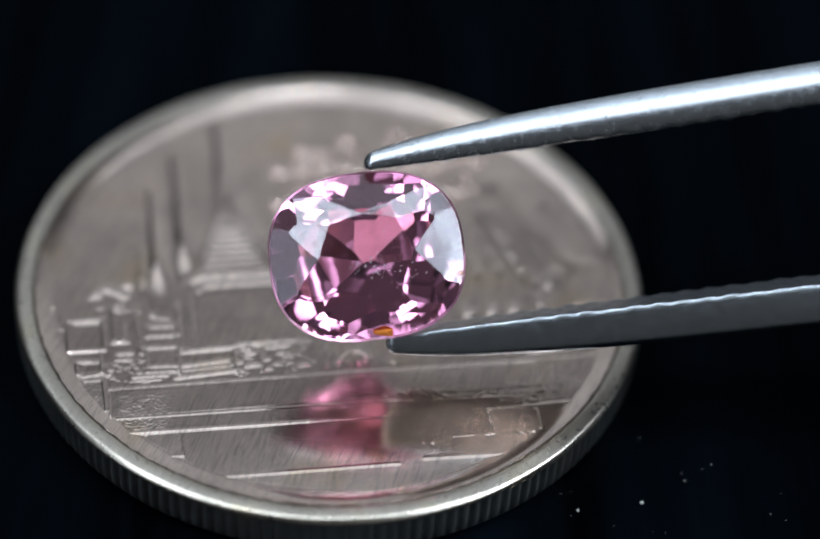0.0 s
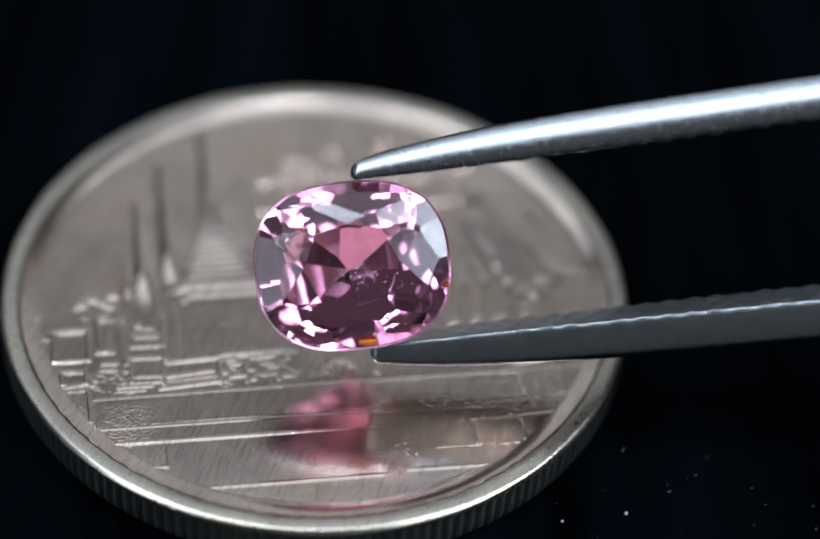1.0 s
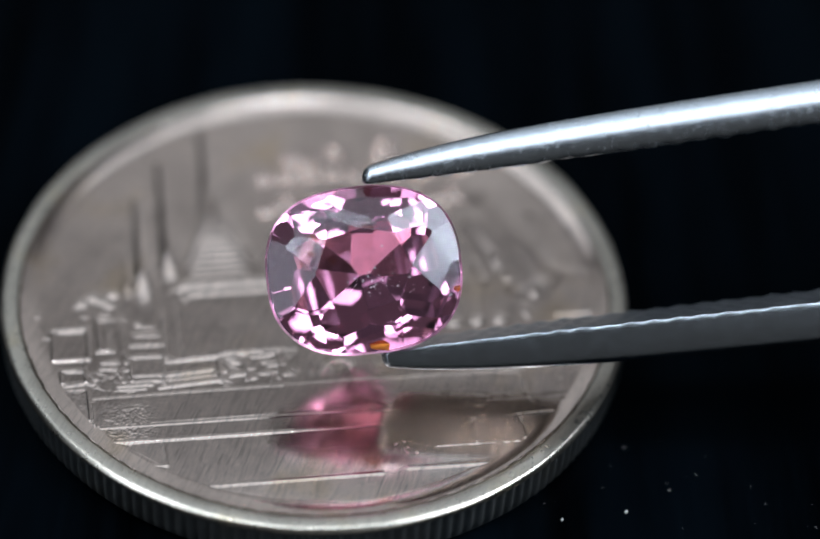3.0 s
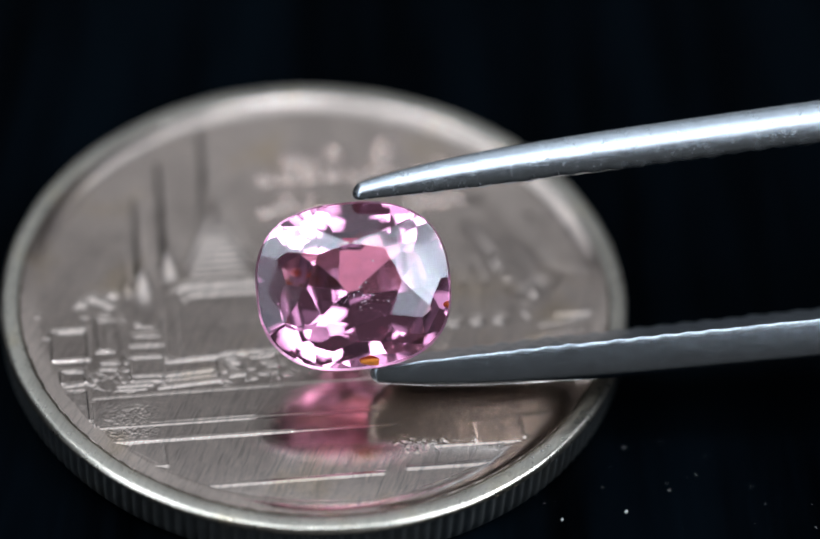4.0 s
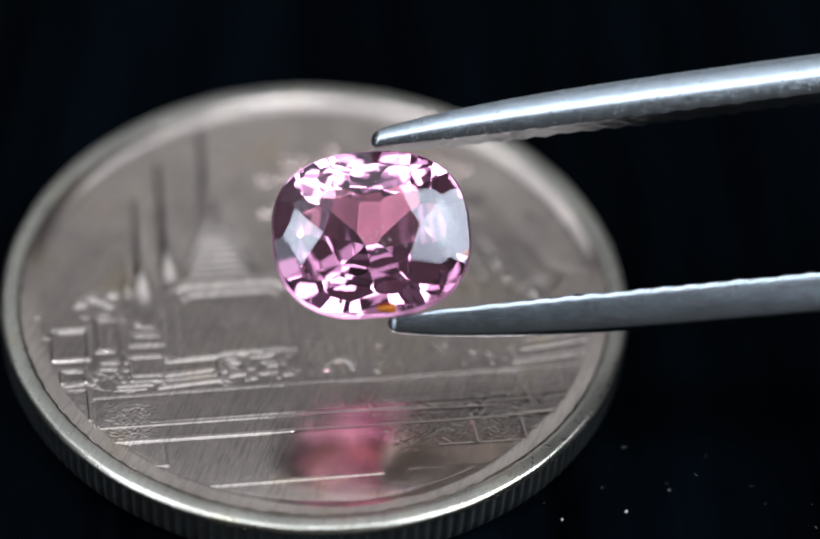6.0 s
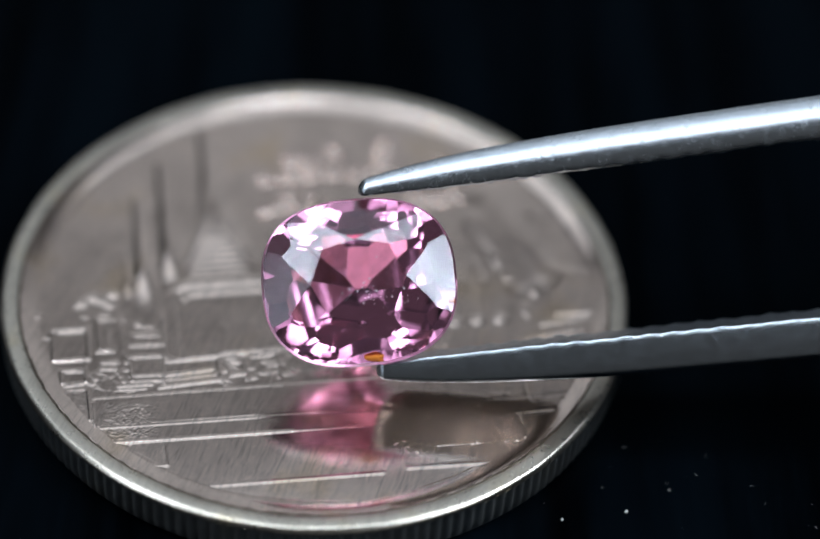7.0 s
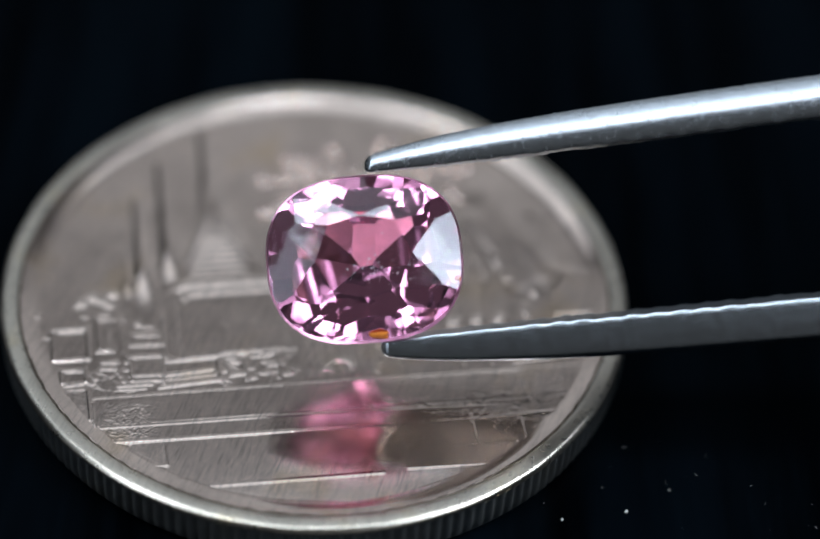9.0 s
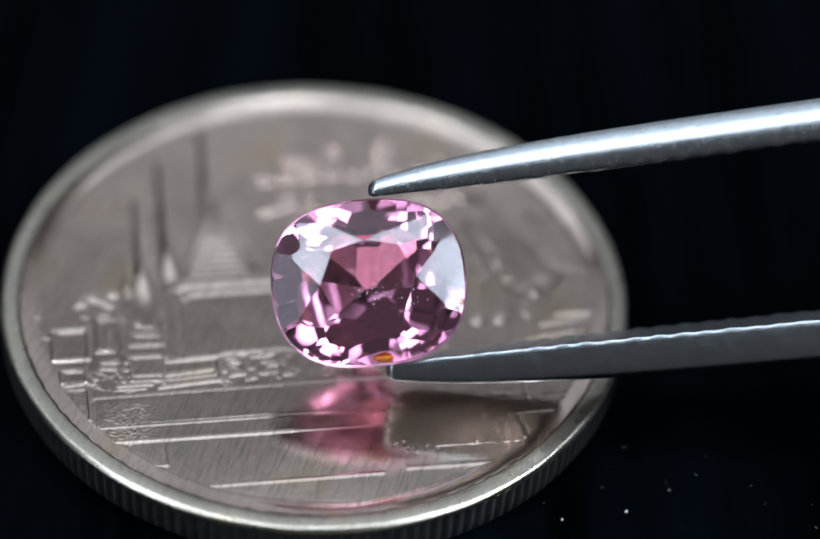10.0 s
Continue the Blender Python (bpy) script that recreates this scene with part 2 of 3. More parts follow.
    # upright edges of the buildings
    for u, v0, v1 in ((-8.44, -2.2, -0.85), (-7.33, -2.2, -0.85), (-8.22, -3.2, -2.55), (-7.46, -3.2, -2.2), (-8.18, -4.8, -3.4), (-7.42, -4.8, -3.4), (-7.3, -5.7, -3.9), (-7.02, -1.85, -0.3),
                      (-6.7, -1.85, -0.35), (-6.08, -3.3, -2.25), (-5.1, -3.5, -1.3), (-4.98, -2.4, -0.4), (-3.35, -3.6, -2.5), (-2.55, -3.6, -2.6), (-1.55, -3.6, -2.4), (5.95, -5.3, -3.95), (4.1, -6.8, -5.85), (5.6, -6.8, -5.85)):
        r.ridge(u, v0 + 0.08, u - 0.03, v1 - 0.08, 0.15, 0.036)
    # spires behind
    r.spire(-5.45, -0.7, 4.9, 0.42, 0.05, 0.30, 1.6, 0.26)
    r.spire(-5.95, 0.0, 2.6, 0.22, 0.03, 0.14, 1.6, 0.16)
    r.spire(-4.55, 0.3, 6.6, 0.36, 0.06, 0.34, 1.8, 0.26)
    # great bell-shaped stupa and its arched base
    flare = np.clip((8.3 - r.v) / 7.2, 0, 1)
    half = 0.05 + 1.5 * flare**2.4
    side = step(half + 0.26, half - 0.26, np.abs(r.u + 3.0))
    r.put(0.40 * side * step(0.8, 4.6, r.v) * step(8.4, 8.1, r.v))
    for k in range(7):
        v = 1.15 + 0.28 * k
        r.ridge(-3.95 + 0.12 * k, v, -2.05 - 0.12 * k, v, 0.018, 0.06)
    d = np.hypot(np.maximum(np.abs(r.u + 2.75) - 1.25, 0), np.maximum(r.v - 0.15, 0)) - 0.65
    r.put(0.07 * step(0.10, -0.10, d) * step(-2.6, -2.2, r.v))
    r.h += 0.07 * np.exp(-((d / 0.13) ** 2)) * step(-2.4, -0.2, r.v)
    r.h += 0.06 * np.exp(-(((d + 0.45) / 0.11) ** 2)) * step(-0.1, 0.2, r.v)
    r.h -= 0.05 * np.exp(-(((d + 0.22) / 0.10) ** 2)) * step(-2.4, -1.6, r.v)
    r.ridge(-5.0, -2.46, -3.45, -2.40, 0.05, 0.10)
    r.ridge(-5.13, -3.09, -3.58, -2.96, 0.075, 0.045)
    r.ridge(-5.24, -3.56, -3.38, -3.42, 0.085, 0.05)
    r.ridge(-5.2, -3.28, -3.5, -3.18, 0.03, 0.05)
    # little figures and pots along the terrace
    for u, v, w, h in ((-2.98, -2.57, 0.10, 0.10), (-2.87, -2.76, 0.10, 0.10), (-2.8, -3.27, 0.24, 0.10), (-2.41, -3.45, 0.12, 0.07), (-1.71, -2.96, 0.12, 0.09), (-1.95, -3.28, 0.12, 0.07),
                       (-2.2, -2.55, 0.12, 0.06), (-1.8, -2.5, 0.15, 0.06), (-3.25, -3.1, 0.08, 0.06), (-2.4, -3.05, 0.08, 0.05), (-1.3, -3.4, 0.2, 0.05)):
        r.ridge(u - w, v, u + w, v + 0.01, h, 0.045)
    for k in range(26):
        u, v = rnd.uniform(-3.3, -1.0), rnd.uniform(-3.7, -2.4)
        a, w = rnd.choice((1.57, 1.3, 0.6, -0.6, 0.1)), rnd.uniform(0.05, 0.2)
        r.ridge(u - w * math.cos(a), v - w * math.sin(a), u + w * math.cos(a), v + w * math.sin(a), rnd.uniform(0.015, 0.035), rnd.uniform(0.025, 0.04))
    for k in range(4):
        u = -3.1 + 0.5 * k
        r.ridge(u, -2.3, u + 0.05, -1.2 + 0.3 * rnd.random(), 0.03, 0.12)
    for k in range(7):
        r.spire(-0.6 + 0.33 * k + rnd.uniform(-0.06, 0.06), -3.75, -2.2 + rnd.uniform(-0.5, 0.6), 0.17, 0.02, 0.06, 1.2)
    for k in range(9):
        a = math.pi * k / 8
        r.bump(0.35 + 0.42 * math.cos(a), -3.3 + 0.34 * math.sin(a), 0.13, 0.12, 0.09)
    for k in range(18):
        u, v = rnd.uniform(1.2, 6.0), rnd.uniform(-3.7, -2.4)
        w = rnd.uniform(0.04, 0.16)
        r.ridge(u, v - w, u + rnd.uniform(-0.12, 0.12), v + w, rnd.uniform(0.02, 0.06), rnd.uniform(0.04, 0.07))
    # trees behind the wall
    for u, v in ((-7.45, 0.28), (-6.8, 0.33), (-6.44, 0.60), (-7.1, 0.5), (-6.6, 0.15), (-8.95, -0.15)):
        r.bump(u, v, 0.2, 0.2, 0.12)
    for k in range(12):
        r.bump(-7.7 + 1.5 * rnd.random(), -0.6 + 1.1 * rnd.random(), 0.15, 0.13, rnd.uniform(0.03, 0.06))
    # hall with a swept roof
    r.ridge(6.2, 4.2, 7.4, 0.3, 0.24, 0.85)
    r.plate(7.9, 0.4, 9.3, 2.9, -0.16, 0.15, -0.2, add=True)
    r.ridge(5.6, 2.9, 6.6, -0.2, 0.08, 0.4)
    r.spire(6.6, 2.8, 5.6, 0.3, 0.03, 0.06, 1.3)
    r.plate(7.5, -1.7, 9.2, 0.25, 0.09, 0.08)
    for u in (4.26, 5.01, 5.73):
        r.bump(u, -1.68, 0.26, 0.26, 0.24)
        r.ridge(u + 0.05, -1.5, u + 0.45, 0.1, 0.06, 0.13)
        r.ridge(u + 0.45, 0.1, u + 0.30, 0.9, 0.04, 0.15)
    r.bump(6.6, -1.3, 0.18, 0.5, 0.12)
    r.bump(7.0, -0.6, 0.22, 0.3, 0.16)
    r.ridge(6.99, -2.07, 8.5, -1.86, 0.10, 0.06)
    r.ridge(6.38, -2.65, 8.2, -2.42, 0.09, 0.055)
    r.ridge(5.96, -3.57, 8.7, -3.27, 0.07, 0.07)
    r.ridge(6.2, -3.05, 8.6, -2.8, 0.04, 0.06)
    for u in (6.6, 7.4, 8.0):
        r.ridge(u, -2.2, u - 0.15, -3.4, 0.035, 0.07)
    for k in range(8):
        r.bump(7.0 + 0.7 * rnd.random(), -0.9 + 0.9 * rnd.random(), 0.14, 0.12, rnd.uniform(0.05, 0.1))
    # hammered unevenness of the worn field
    r.h += 0.004 * np.sin(1.3 * r.u + 0.7 * r.v) + 0.003 * np.sin(2.1 * r.v - 0.9 * r.u + 1.0)
    # stippled panels between the steps
    grit = np.random.RandomState(3).rand(r.n, r.n) ** 3
    r.h += 0.045 * grit * step(-7.2, -6.9, r.u) * step(-5.0, -5.9, r.u) * step(-5.75, -5.6, r.v) * step(-3.85, -4.2, r.v)
    r.h += 0.040 * grit * step(1.2, 2.0, r.u) * step(-6.9, -6.6, r.v) * step(-3.9, -4.1, r.v)
    r.h += 0.035 * grit * step(-8.05, -8.0, r.u) * step(-7.52, -7.57, r.u) * step(-4.7, -4.6, r.v) * step(-3.4, -3.5, r.v)
    # short scratches
    for k in range(90):
        u, v = rnd.uniform(1.0, 6.6), rnd.uniform(-7.0, -4.9)
        a, reach = rnd.uniform(0.2, 2.9), rnd.uniform(0.05, 0.35)
        r.ridge(u, v, u + reach * math.cos(a), v + reach * math.sin(a), rnd.choice((-0.025, 0.025, 0.03)), 0.03)
    # smooth slope between the pier and the rim
    r.h += np.clip(r.v + 4.6, 0, 1.7) * 0.75 * step(-8.25, -8.4, r.u + 0.20 * (r.v + 3.9)) * step(-2.95, -3.05, r.v)
    r.h *= step(9.04, 8.90, np.hypot(r.u, r.v - 0.12))
    return r


def soften(h):
    """Rounds the relief's edges as wear does."""
    for axis in (0, 1):
        h = 0.25 * np.roll(h, 1, axis) + 0.5 * h + 0.25 * np.roll(h, -1, axis)
    return h


def relief_mesh(r):
    n = r.n
    c, s = math.cos(TURN), math.sin(TURN)
    co = np.empty((n * n, 3))
    co[:, 0] = (r.u * c - (r.v - 0.12) * s).ravel()
    co[:, 1] = (r.u * s + (r.v - 0.12) * c).ravel()
    co[:, 2] = (FIELD_Z + soften(WEAR * r.h * (1 + 1.4 * step(-0.5, 2.0, r.v)))).ravel()
    far = np.hypot(co[:, 0], co[:, 1])
    co[:, 2] = np.where(far > 9.0, np.minimum(co[:, 2], FIELD_Z), co[:, 2])
    idx = np.arange(n * n).reshape(n, n)
    quads = np.stack([idx[:-1, :-1], idx[:-1, 1:], idx[1:, 1:], idx[1:, :-1]], -1).reshape(-1, 4)
    quads = quads[(far[quads] < 9.13).all(axis=1)]
    used = np.unique(quads)
    back = np.zeros(n * n, int)
    back[used] = np.arange(len(used))
    quads = back[quads]
    me = bpy.data.meshes.new("face")
    me.vertices.add(len(used))
    me.vertices.foreach_set("co", (co[used] * MM).ravel())
    me.loops.add(quads.size)
    me.loops.foreach_set("vertex_index", quads.ravel())
    me.polygons.add(len(quads))
    me.polygons.foreach_set("loop_start", np.arange(0, quads.size, 4))
    me.polygons.foreach_set("use_smooth", np.ones(len(quads), bool))
    me.materials.append(M_FIELD)
    me.update(calc_edges=True)
    me.validate()
    return me


def letter_bar(wide, high, thick):
    """A soft-edged raised bar, worn round."""
    bm = bmesh.new()
    bmesh.ops.create_cube(bm, size=1.0, matrix=Matrix.Diagonal((wide * MM, high * MM, thick * MM, 1)))
    bmesh.ops.bevel(bm, geom=bm.edges[:], offset=thick * 0.45 * MM, segments=3, affect="EDGES")
    me = bpy.data.meshes.new("letter_bar")
    bm.to_mesh(me)
    bm.free()
    me.materials.append(M_FIELD)
    me.polygons.foreach_set("use_smooth", [True] * len(me.polygons))
    return me


def make_coin():
    coin = tagged(new("coin"), "worn silver nickel coin with temple relief lying on black board", "coin")
    part("face", relief_mesh(temple_relief()), coin, "brushed nickel coin face with raised temple scene")
    dish = [(8.66, FIELD_Z - 0.02)] + [(8.70 + 0.69 * k / 12, FIELD_Z + 0.172 * (k / 12) ** 2.1) for k in range(13)] + [(9.43, FIELD_Z + 0.150)]
    v, f = lathe(dish, 360, lambda a, k: 0.006 * math.sin(9 * a + k) + 0.004 * math.sin(31 * a))
    part("border", mesh_of("border", v, f, M_FIELD, True), coin, "dished border of the coin field")
    rim = [(9.42, FIELD_Z + 0.10), (9.45, FIELD_Z + 0.165), (9.50, FIELD_Z + 0.186), (9.60, FIELD_Z + 0.190), (9.83, RIM_Z)]
    rim += [(9.83 + 0.19 * math.sin(k * math.pi / 16), RIM_Z - 0.20 * (1 - math.cos(k * math.pi / 16))) for k in range(1, 9)]
    v, f = lathe(rim, 360, lambda a, k: 0.008 * math.sin(7 * a + k) + 0.006 * math.sin(23 * a))
    part("rim", mesh_of("rim", v, f, M_RIM, True), coin, "smooth raised coin rim")
    # thin, slightly jagged dark brown ring over the groove
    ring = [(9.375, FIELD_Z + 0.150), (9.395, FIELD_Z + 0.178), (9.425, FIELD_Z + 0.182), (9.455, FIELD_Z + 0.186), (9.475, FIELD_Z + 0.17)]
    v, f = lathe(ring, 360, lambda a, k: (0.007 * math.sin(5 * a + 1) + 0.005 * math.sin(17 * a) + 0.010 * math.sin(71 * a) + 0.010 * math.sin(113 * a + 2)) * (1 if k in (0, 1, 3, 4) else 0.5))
    part("groove_line", mesh_of("groove_line", v, f, M_GROOVE, True), coin, "dark brown line in the groove along the rim")
    edge = [(10.02, RIM_Z - 0.20), (10.03, RIM_Z - 0.27), (10.02, 0.42), (9.98, 0.27), (9.88, 0.12), (9.70, 0.0), (0.0, 0.0)]

    def reed(a, k):
        if k in (0, 4, 5, 6):
            return 0.0
        w = 0.5 + 0.5 * math.cos(a * REEDS)
        return -0.10 * w**1.3
    v, f = lathe(edge, REEDS * 10, reed)
    part("reeded_edge", mesh_of("reeded_edge", v, f, M_EDGE, False), coin, "reeded coin edge")
    # raised lettering, unreadable: bars in two lines
    c, s = math.cos(TURN), math.sin(TURN)
    rnd = random.Random(9)
    shapes = [letter_bar(0.20, h, 0.11) for h in (0.55, 0.80, 1.0)] + [letter_bar(0.58, 0.24, 0.11)]

    def bar(u, v, k, turn):
        ob = part("letter_bar", shapes[k], coin)
        ob.matrix_basis = pose((u * c - v * s) * MM, (u * s + v * c) * MM, (FIELD_Z - 0.012) * MM, 0, 0, math.degrees(TURN) + turn)
    def glyph(u, v, tall):
        """Two strokes under or over a short cross stroke."""
        bar(u - 0.19, v, tall, rnd.uniform(-8, 8))
        bar(u + 0.19, v, tall, rnd.uniform(-8, 8))
        bar(u, v + rnd.choice((-0.36, 0.36)), 3, rnd.uniform(-8, 8))
    for k in range(10):
        glyph(-1.05 + 0.75 * k, 5.62 + 0.10 * math.sin(k * 0.7), rnd.choice((0, 1, 1)))
    for u, v in ((-0.11, 6.5), (0.49, 6.35), (1.35, 6.42), (3.2, 7.1), (3.05, 6.5)):
        glyph(u, v, 0)
    for u in (-1.18, -0.45, 0.28, 3.8, 4.45, 5.1, 5.7):
        glyph(u, 4.1 + rnd.uniform(-0.06, 0.06), 1 if u < 1 else 2)
    coin.location = (0.09 * MM, 0.03 * MM, 0)
    return coin


make_coin()


# ---- the gemstone: a cushion cut, its planes cut one by one; local x right, y up, z out of the table ----
GEM_A, GEM_B, GEM_POWER = 2.94, 2.53, 2.55
CROWN, GIRDLE, TABLE = 0.685, 0.15, 0.486


def outline(a):
    """Point and outward direction of the girdle at the parameter a."""
    ca, sa = math.cos(a), math.sin(a)
    q = (abs(ca / GEM_A) ** GEM_POWER + abs(sa / GEM_B) ** GEM_POWER) ** (-1 / GEM_POWER)
    x, y = q * ca, q * sa
    nx = math.copysign(abs(x / GEM_A) ** (GEM_POWER - 1) / GEM_A, x)
    ny = math.copysign(abs(y / GEM_B) ** (GEM_POWER - 1) / GEM_B, y)
    size = math.hypot(nx, ny)
    return Vector((x, y, 0)), Vector((nx / size, ny / size, 0))


# pavilion tiers: places within each eighth, share of the outline, depth, slope, unevenness
PAVILION = (((0.125, 0.375, 0.625, 0.875), 1.00, 0.08, 1.4, 0.10), ((1 / 6, 0.5, 5 / 6), 0.88, 0.546, 1.222, 0.087), ((0.0, 1 / 3, 2 / 3), 0.76, 0.875, 1.05, 0.073),
            ((0.25, 0.75), 0.60, 1.327, 0.871, 0.064))
FAN, FAN_TURNS = (0.30, 1.861, 0.67), (11, 52, 92, 128, 162, 198, 241, 291, 334)
STAR, BREAK, CUT_SEED = 0.675, 1.20, 687
FAN_LEAN = 0.08


def gem_planes():
    planes = [(Vector((0, 0, CROWN)), Vector((0, 0, 1)))]
    for i in range(72):
        p, n = outline(2 * math.pi * i / 72)
        planes.append((p, n))
        planes.append((p + Vector((0, 0, 0.01)), n + Vector((0, 0, 0.42))))
    eighth = math.pi / 4
    rnd = random.Random(CUT_SEED)

    def tier(a, share, depth, slope, loose=0.05):
        """A pavilion facet through the scaled outline at that depth."""
        p, n = outline(a + rnd.uniform(-1, 1) * loose)
        planes.append((p * share - Vector((0, 0, depth)), n * slope * (1 + rnd.uniform(-1, 1) * loose) - Vector((0, 0, 1))))

    for i in range(8):
        a = i * eighth
        p, n = outline(a)
        run = (p * (1 - TABLE)).dot(n)
        rise = CROWN - GIRDLE
        slope = rise / run
        planes.append((p + Vector((0, 0, GIRDLE + 0.035)), n * (rise - 0.035) + Vector((0, 0, run))))
        # star facet over the table's edge
        q0, q1 = outline(a)[0] * TABLE, outline(a + eighth)[0] * TABLE
        along = q1 - q0
        m = Vector((along.y, -along.x, 0)).normalized()
        planes.append((q0 + Vector((0, 0, CROWN)), m * slope * STAR + Vector((0, 0, 1))))
        # break facets along the girdle
        for s in (0.25, 0.75):
            p2, n2 = outline(a + s * eighth)
            planes.append((p2 + Vector((0, 0, GIRDLE * 0.9)), n2 * slope * BREAK + Vector((0, 0, 1))))
        for phases, share, depth, steep, loose in PAVILION:
            for s in phases:
                tier(a + s * eighth, share, depth, steep, loose)
    # the fan of shallow facets round the culet
    for turn in FAN_TURNS:
        tier(radians(turn), FAN[0], FAN[1], FAN[2] - FAN_LEAN * math.sin(radians(turn)), 0.09)
    return planes


def make_gem_mesh(spin):
    bm = bmesh.new()
    bmesh.ops.create_cube(bm, size=12.0)
    for p, n in gem_planes():
        cut = bmesh.ops.bisect_plane(bm, geom=bm.verts[:] + bm.edges[:] + bm.faces[:], dist=1e-6, plane_co=p, plane_no=n, clear_outer=True)
        rim = [e for e in cut["geom_cut"] if isinstance(e, bmesh.types.BMEdge)]
        if rim:
            bmesh.ops.edgeloop_fill(bm, edges=rim)
    bmesh.ops.recalc_face_normals(bm, faces=bm.faces[:])
    bmesh.ops.transform(bm, matrix=Matrix.Rotation(radians(spin), 4, "Z") @ Matrix.Diagonal((MM, MM, MM, 1)), verts=bm.verts[:])
    me = bpy.data.meshes.new("gemstone")
    bm.to_mesh(me)
    bm.free()
    me.materials.append(M_GEM)
    me.materials.append(M_GIRDLE)
    for p in me.polygons:
        p.material_index = 1 if abs(p.normal.z) < 0.45 else 0
    return me


def blob(name, radius, squash, mat):
    bm = bmesh.new()
    bmesh.ops.create_icosphere(bm, subdivisions=2, radius=radius * MM)
    for v in bm.verts:
        v.co *= 1 + 0.45 * noise.noise(v.co / (radius * MM) * 1.7)
        v.co = Vector((v.co.x, v.co.y * squash, v.co.z * squash))
    me = bpy.data.meshes.new(name)
    bm.to_mesh(me)
    bm.free()
    me.materials.append(mat)
    return me


def wisp(name, line, radius, flat):
    """A thin tapered thread along a line of points in mm, flattened towards the table."""
    verts, faces = [], []
    for i, p in enumerate(line):
        r = radius * (0.25 + 0.75 * math.sin(math.pi * (i + 0.5) / len(line)))
        for k in range(6):
            a = k * math.pi / 3
            verts.append((p + Vector((0.3 * r * math.cos(a), r * math.cos(a), r * flat * math.sin(a)))) * MM)
    for i in range(len(line) - 1):
        for k in range(6):
            j = (k + 1) % 6
            faces.append((6 * i + k, 6 * i + j, 6 * i + 6 + j, 6 * i + 6 + k))
    faces += [tuple(range(6)), tuple(range(6 * len(line) - 6, 6 * len(line)))]
    return mesh_of(name, verts, faces, M_FLECK, True)


def make_gem():
    gem = tagged(new("gemstone", make_gem_mesh(6.0)), "pink cushion-cut faceted gemstone held between tweezer tips", "gemstone")
    rnd = random.Random(12)
    speck = blob("speck", 0.019, 0.8, M_FLECK)
    for k in range(48):
        ob = part("speck", speck, gem, "pale dust speck on the table facet")
        ob.location = (rnd.gauss(0.45, 0.5) * MM, rnd.gauss(-0.35, 0.35) * MM, (CROWN + 0.004) * MM)
        ob.scale = Vector((1, 1, 1)) * rnd.choice((0.5, 0.6, 0.8, 1.3))
    # two flattened orange spots at the girdle, below and at the right
    for place, size, squash in (((0.52, -2.25, 0.17), 0.33, 0.45), ((2.80, -0.55, 0.10), 0.12, 0.8)):
        ob = part("orange_spot", blob("orange_spot", size, squash, M_ORANGE), gem, "orange spot at the girdle")
        ob.location = Vector(place) * MM
    # a fine bent inclusion line, laid on the table so it shows pale
    hairline = [Vector((-0.10 - 0.035 * k - 0.03 * math.sin(1.3 * k), -0.12 - 0.08 * k, CROWN + 0.008)) for k in range(9)]
    part("hairline", wisp("hairline", hairline, 0.009, 1.0), gem, "pale bent hairline inclusion, set on the table facet")
    return gem


gem = make_gem()


# ---- the tweezers, in the gem's space: two arms with toothed inner faces, joined at the far end ----
LENGTH = 118.0


def arm_station(x, side):
    """Inner height, thickness and width of an arm at x; side 1 above, -1 below."""
    grow = step(15.0, 62.0, np.float64(x))
    close = step(62.0, LENGTH, np.float64(x))
    half = (2.47 if side > 0 else 2.6) + 0.0005 * min(x, 20.0) ** 2 + 2.4 * grow - 4.6 * close
    inner = 0.10 + (0.12 if side > 0 else 0.11) * x + side * half
    reach = max(x - (-0.02 if side > 0 else 0.50), 0.0)
    thick = 0.47 + 0.76 * (1 - math.exp(-reach / 3.4))
    wide = 1.0 + 0.10 * min(reach, 60.0)
    nose = math.sqrt(max(0.0, 1 - (1 - min(reach / 0.26, 1.0)) ** 2))
    return inner + side * 0.16 * (1 - nose), thick * (0.12 + 0.88 * nose), wide * (0.45 + 0.55 * nose)


def tri(s):
    s = s % 1.0
    return 1 - abs(2 * s - 1)


def bite(x, z):
    """How far the crossed ribs of a gripping face stand out, 0 to 1."""
    return 0.55 * tri(x / 0.72 + z / 1.5) + 0.45 * tri(x / 0.72 - z / 1.5)


